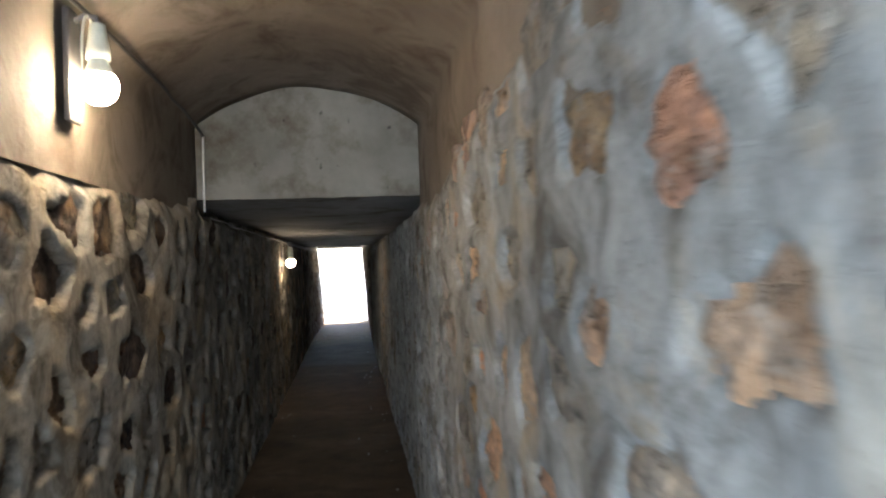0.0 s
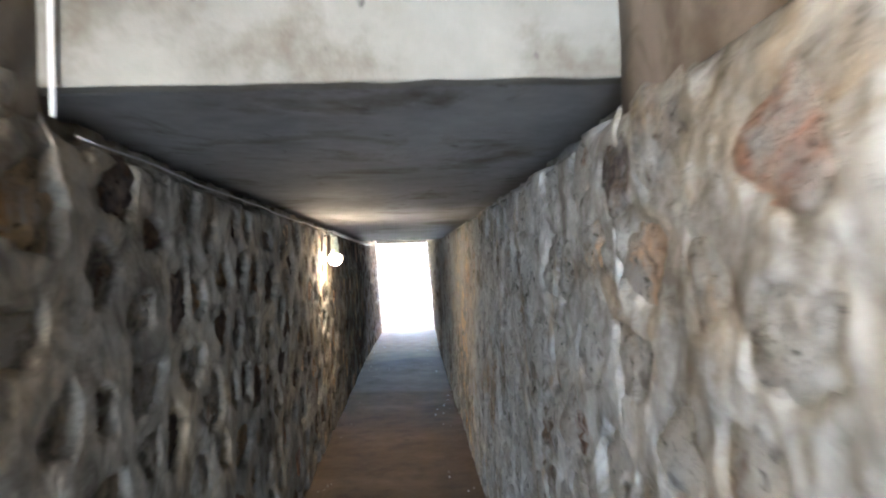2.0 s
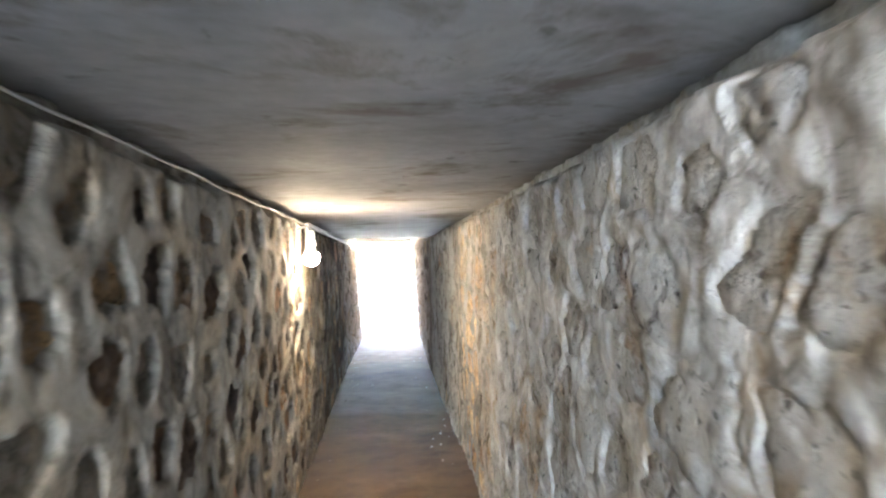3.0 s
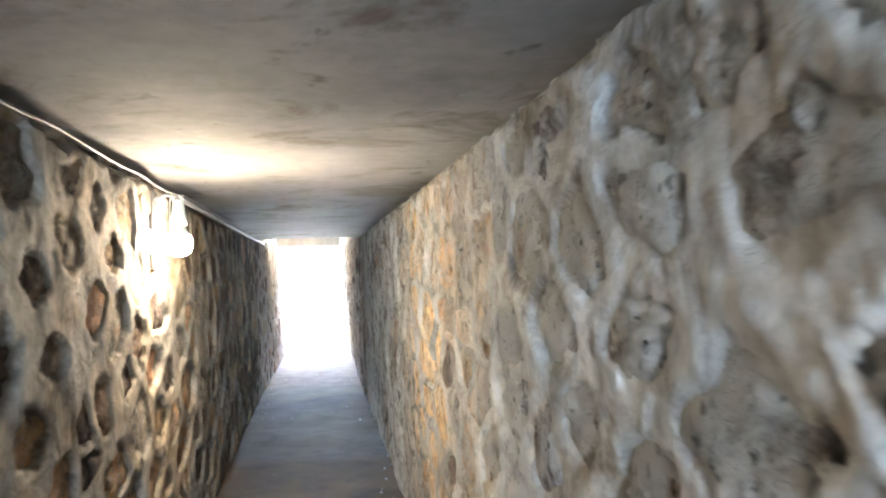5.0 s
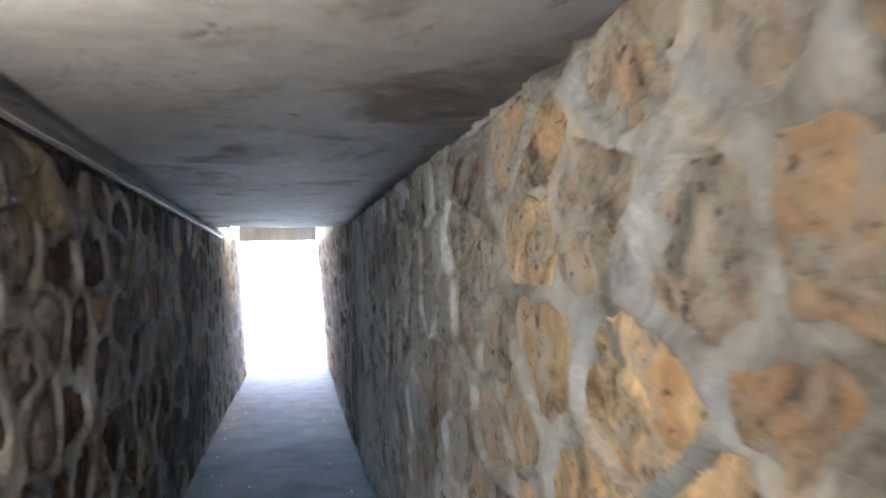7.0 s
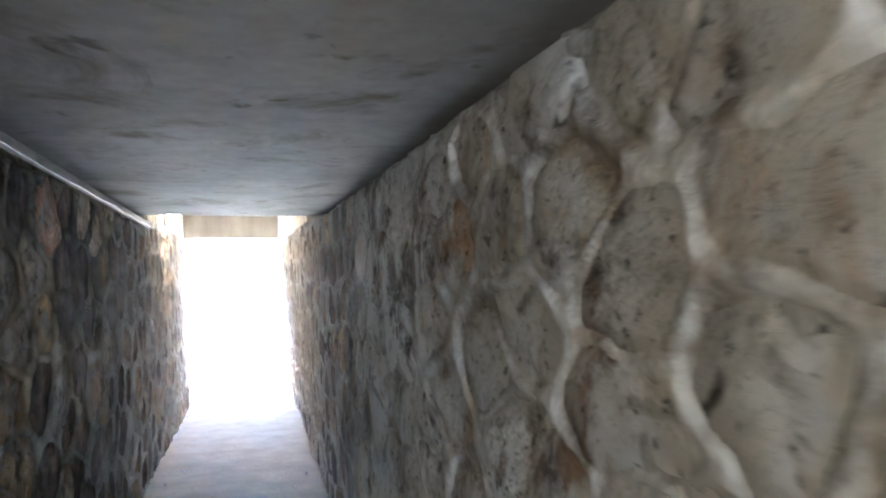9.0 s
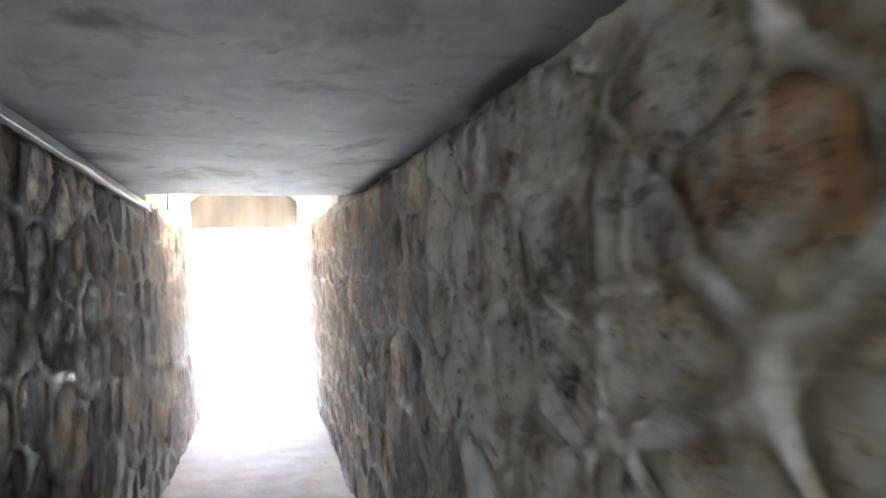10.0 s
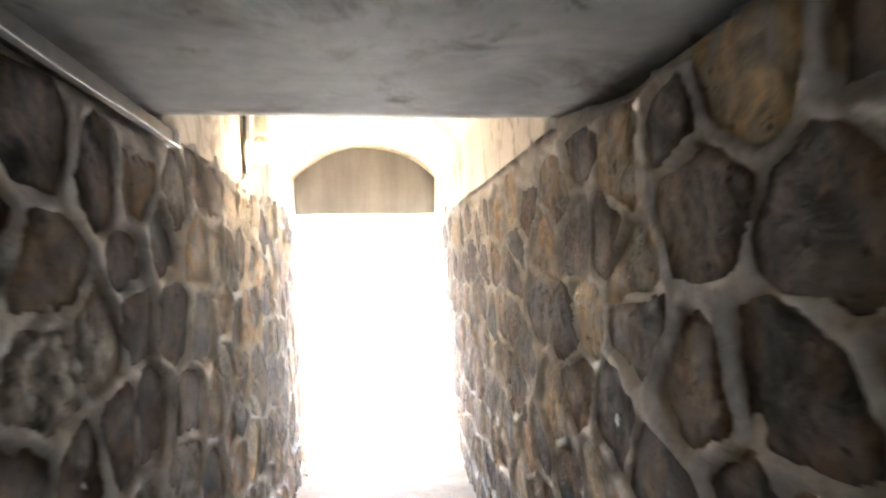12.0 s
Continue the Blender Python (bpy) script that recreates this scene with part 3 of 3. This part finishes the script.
# ---- lamps ----
def tube(points, radius, sides=8, closed=False):
    """A round tube along points."""
    bm = bmesh.new()
    rings = []
    pts = [Vector(p) for p in points]
    for k, p in enumerate(pts):
        way = (pts[min(k + 1, len(pts) - 1)] - pts[max(k - 1, 0)]).normalized()
        side = way.cross(Vector((0, 0, 1)))
        if side.length < 0.1:
            side = way.cross(Vector((1, 0, 0)))
        side.normalize()
        over = side.cross(way)
        rings.append([bm.verts.new(p + radius * (math.cos(a) * side + math.sin(a) * over)) for a in (2 * math.pi * s / sides for s in range(sides))])
    for a, b in zip(rings, rings[1:]):
        for s in range(sides):
            bm.faces.new((a[s], a[(s + 1) % sides], b[(s + 1) % sides], b[s]))
    bm.faces.new(rings[0])
    bm.faces.new(rings[-1][::-1])
    bmesh.ops.recalc_face_normals(bm, faces=bm.faces)
    return bm


def turned(profile, sides=24):
    """A body of revolution about z from (radius, z) pairs."""
    bm = bmesh.new()
    rings = [[bm.verts.new((r * math.cos(2 * math.pi * s / sides), r * math.sin(2 * math.pi * s / sides), z)) for s in range(sides)] for r, z in profile]
    for a, b in zip(rings, rings[1:]):
        for s in range(sides):
            bm.faces.new((a[s], a[(s + 1) % sides], b[(s + 1) % sides], b[s]))
    bm.faces.new(rings[0])
    bm.faces.new(rings[-1][::-1])
    bmesh.ops.recalc_face_normals(bm, faces=bm.faces)
    return bm


def wall_lamp(label, glow, out):
    """A bare bulb hanging in a socket from a bracket on a dark board. Origin: the board's middle on the wall."""
    lamp = tagged(new("wall_lamp"), label, "lamp", group="lamps along the passage")
    part("back_board", box(0.0, 0.018, -0.05, 0.05, -0.16, 0.16, 0.006), DARK_BOARD, lamp, "dark mounting board", even=False)
    arm = [(0.018, 0, 0.13), (out * 0.55, 0, 0.147), (out * 0.93, 0, 0.142), (out, 0, 0.12)]
    part("bracket", tube(arm, 0.008), GREY_PVC, lamp)
    socket = turned([(0.012, 0.125), (0.022, 0.12), (0.026, 0.08), (0.032, 0.05), (0.034, 0.02)])
    bmesh.ops.translate(socket, verts=socket.verts, vec=(out, 0, 0))
    part("socket", socket, SOCKET_WHITE, lamp, "pale plastic lamp socket")
    hoop = [(out - 0.025, 0.058 * math.cos(a), 0.03 + 0.115 * max(0.0, math.sin(a))) for a in (math.pi * k / 14 for k in range(15))]
    hoop = [(0.018, 0.058, -0.05), (out - 0.025, 0.058, -0.05)] + hoop + [(out - 0.025, -0.058, -0.05), (0.018, -0.058, -0.05)]
    part("hoop", tube(hoop, 0.004), SOCKET_WHITE, lamp, "pale arched guard over the bulb")
    housing = turned([(0.018, 0.03), (0.026, 0.015), (0.036, -0.008), (0.043, -0.024)])
    bmesh.ops.translate(housing, verts=housing.verts, vec=(out, 0, 0))
    part("housing", housing, SOCKET_WHITE, lamp, "pale opaque bulb housing")
    bulb = turned([(0.042, -0.0245), (0.050, -0.038), (0.053, -0.055), (0.050, -0.075), (0.040, -0.094), (0.022, -0.106), (0.004, -0.110)])
    bmesh.ops.translate(bulb, verts=bulb.verts, vec=(out, 0, 0))
    part("bulb", bulb, BULBS[glow], lamp, "glowing warm white bulb")
    return lamp


for glow, (x, y, z, out, where) in enumerate(((-0.575, 2.42, 2.09, 0.08, "under the brown vault"), (-0.58, 8.86, 1.585, 0.11, "under the low ceiling"), (-0.585, 16.9, 2.03, 0.08, "near the way out"))):
    wall_lamp("lit bulb on a dark board " + where, glow, out).matrix_basis = pose(x, y, z)


# ---- cables ----
def wandering(points, step, sway, seed):
    """Points along a line with a slight sag and sway between its corners."""
    out = []
    for a, b in zip(points, points[1:]):
        a, b = Vector(a), Vector(b)
        n = max(2, round((b - a).length / step))
        for k in range(n):
            p = a.lerp(b, k / n)
            d = noise.noise_vector(p * 2.3 + Vector((seed, 0, 0)))
            out.append(p + sway * Vector((abs(d.x), 0, d.z)))
    return out + [Vector(points[-1])]


trunking = tagged(new("cable_trunking"), "grey plastic cable trunking under the ceiling along the wall", "cable duct")
for k in range(4):
    a, b = 9.40 + k * 1.52, 9.40 + (k + 1) * 1.52 - 0.006
    bm = box(-0.56, -0.535, a, b, 1.757, 1.79, 0.004)
    for v in bm.verts:
        v.co.z += 0.006 * noise.noise((v.co.y * 0.8, 2.0, 0))
        v.co.x += 0.006 * noise.noise((v.co.y * 0.8, 7.0, 0))
    part("trunking_length", bm, GREY_PVC, trunking, even=False)
part("end_cap", box(-0.563, -0.527, 15.477, 15.50, 1.75, 1.795, 0.004), WHITE_PVC, trunking, "white end cap", even=False)
cable = wandering([(-0.535, 4.30, 1.77), (-0.525, 7.0, 1.755), (-0.53, 9.0, 1.76), (-0.525, 12.0, 1.752), (-0.528, 15.49, 1.752)], 0.12, 0.012, 3)
tagged(part("cable", tube(cable, 0.0032), PALE_CABLE), "thin white cable under the trunking along the wall", "cable")
tagged(part("conduit", tube([(-0.553, 4.24, 1.80), (-0.553, 4.24, 2.0), (-0.55, 4.242, 2.2)], 0.006), WHITE_PVC), "white upright plastic conduit on the wall", "pipe")
feed = wandering([(-0.555, VAULT_START + 0.1, 2.30), (-0.55, 1.2, 2.29), (-0.54, 2.42, 2.26), (-0.54, 3.4, 2.25), (-0.55, 4.23, 2.2)], 0.1, 0.014, 6)
tagged(part("cable", tube(feed, 0.007), BLACK_CABLE), "black cable strung under the vault to the lamp", "cable")

# ---- the rubble walls ----
for side in (-1, 1):
    spots = seeds_for(side)
    rings = outlines(spots, side)
    far = smooth(6.0, 13.0, spots[:, 0])
    draws = np.random.default_rng(5 + side).random(len(spots))
    depths = (1 - far) * ((0.008 + 0.024 * draws) if side < 0 else (0.003 + 0.009 * draws + 0.007 * (1 - smooth(2.0, 4.0, spots[:, 0])) + (0.006 + 0.010 * draws) * smooth(7.8, 8.8, spots[:, 0]))) + far * (0.002 + 0.004 * draws + (0.004 + 0.005 * draws) * smooth(12.5, 15.5, spots[:, 0]))
    for where, y0, y1 in (("entry", LEFT_START if side < 0 else ENTRY, LOW), ("middle", LOW, HIGH), ("exit", HIGH, END)):
        rubble_wall(side, where, y0, y1, spots, rings, depths, "rough rubble stone wall in pale lime mortar")
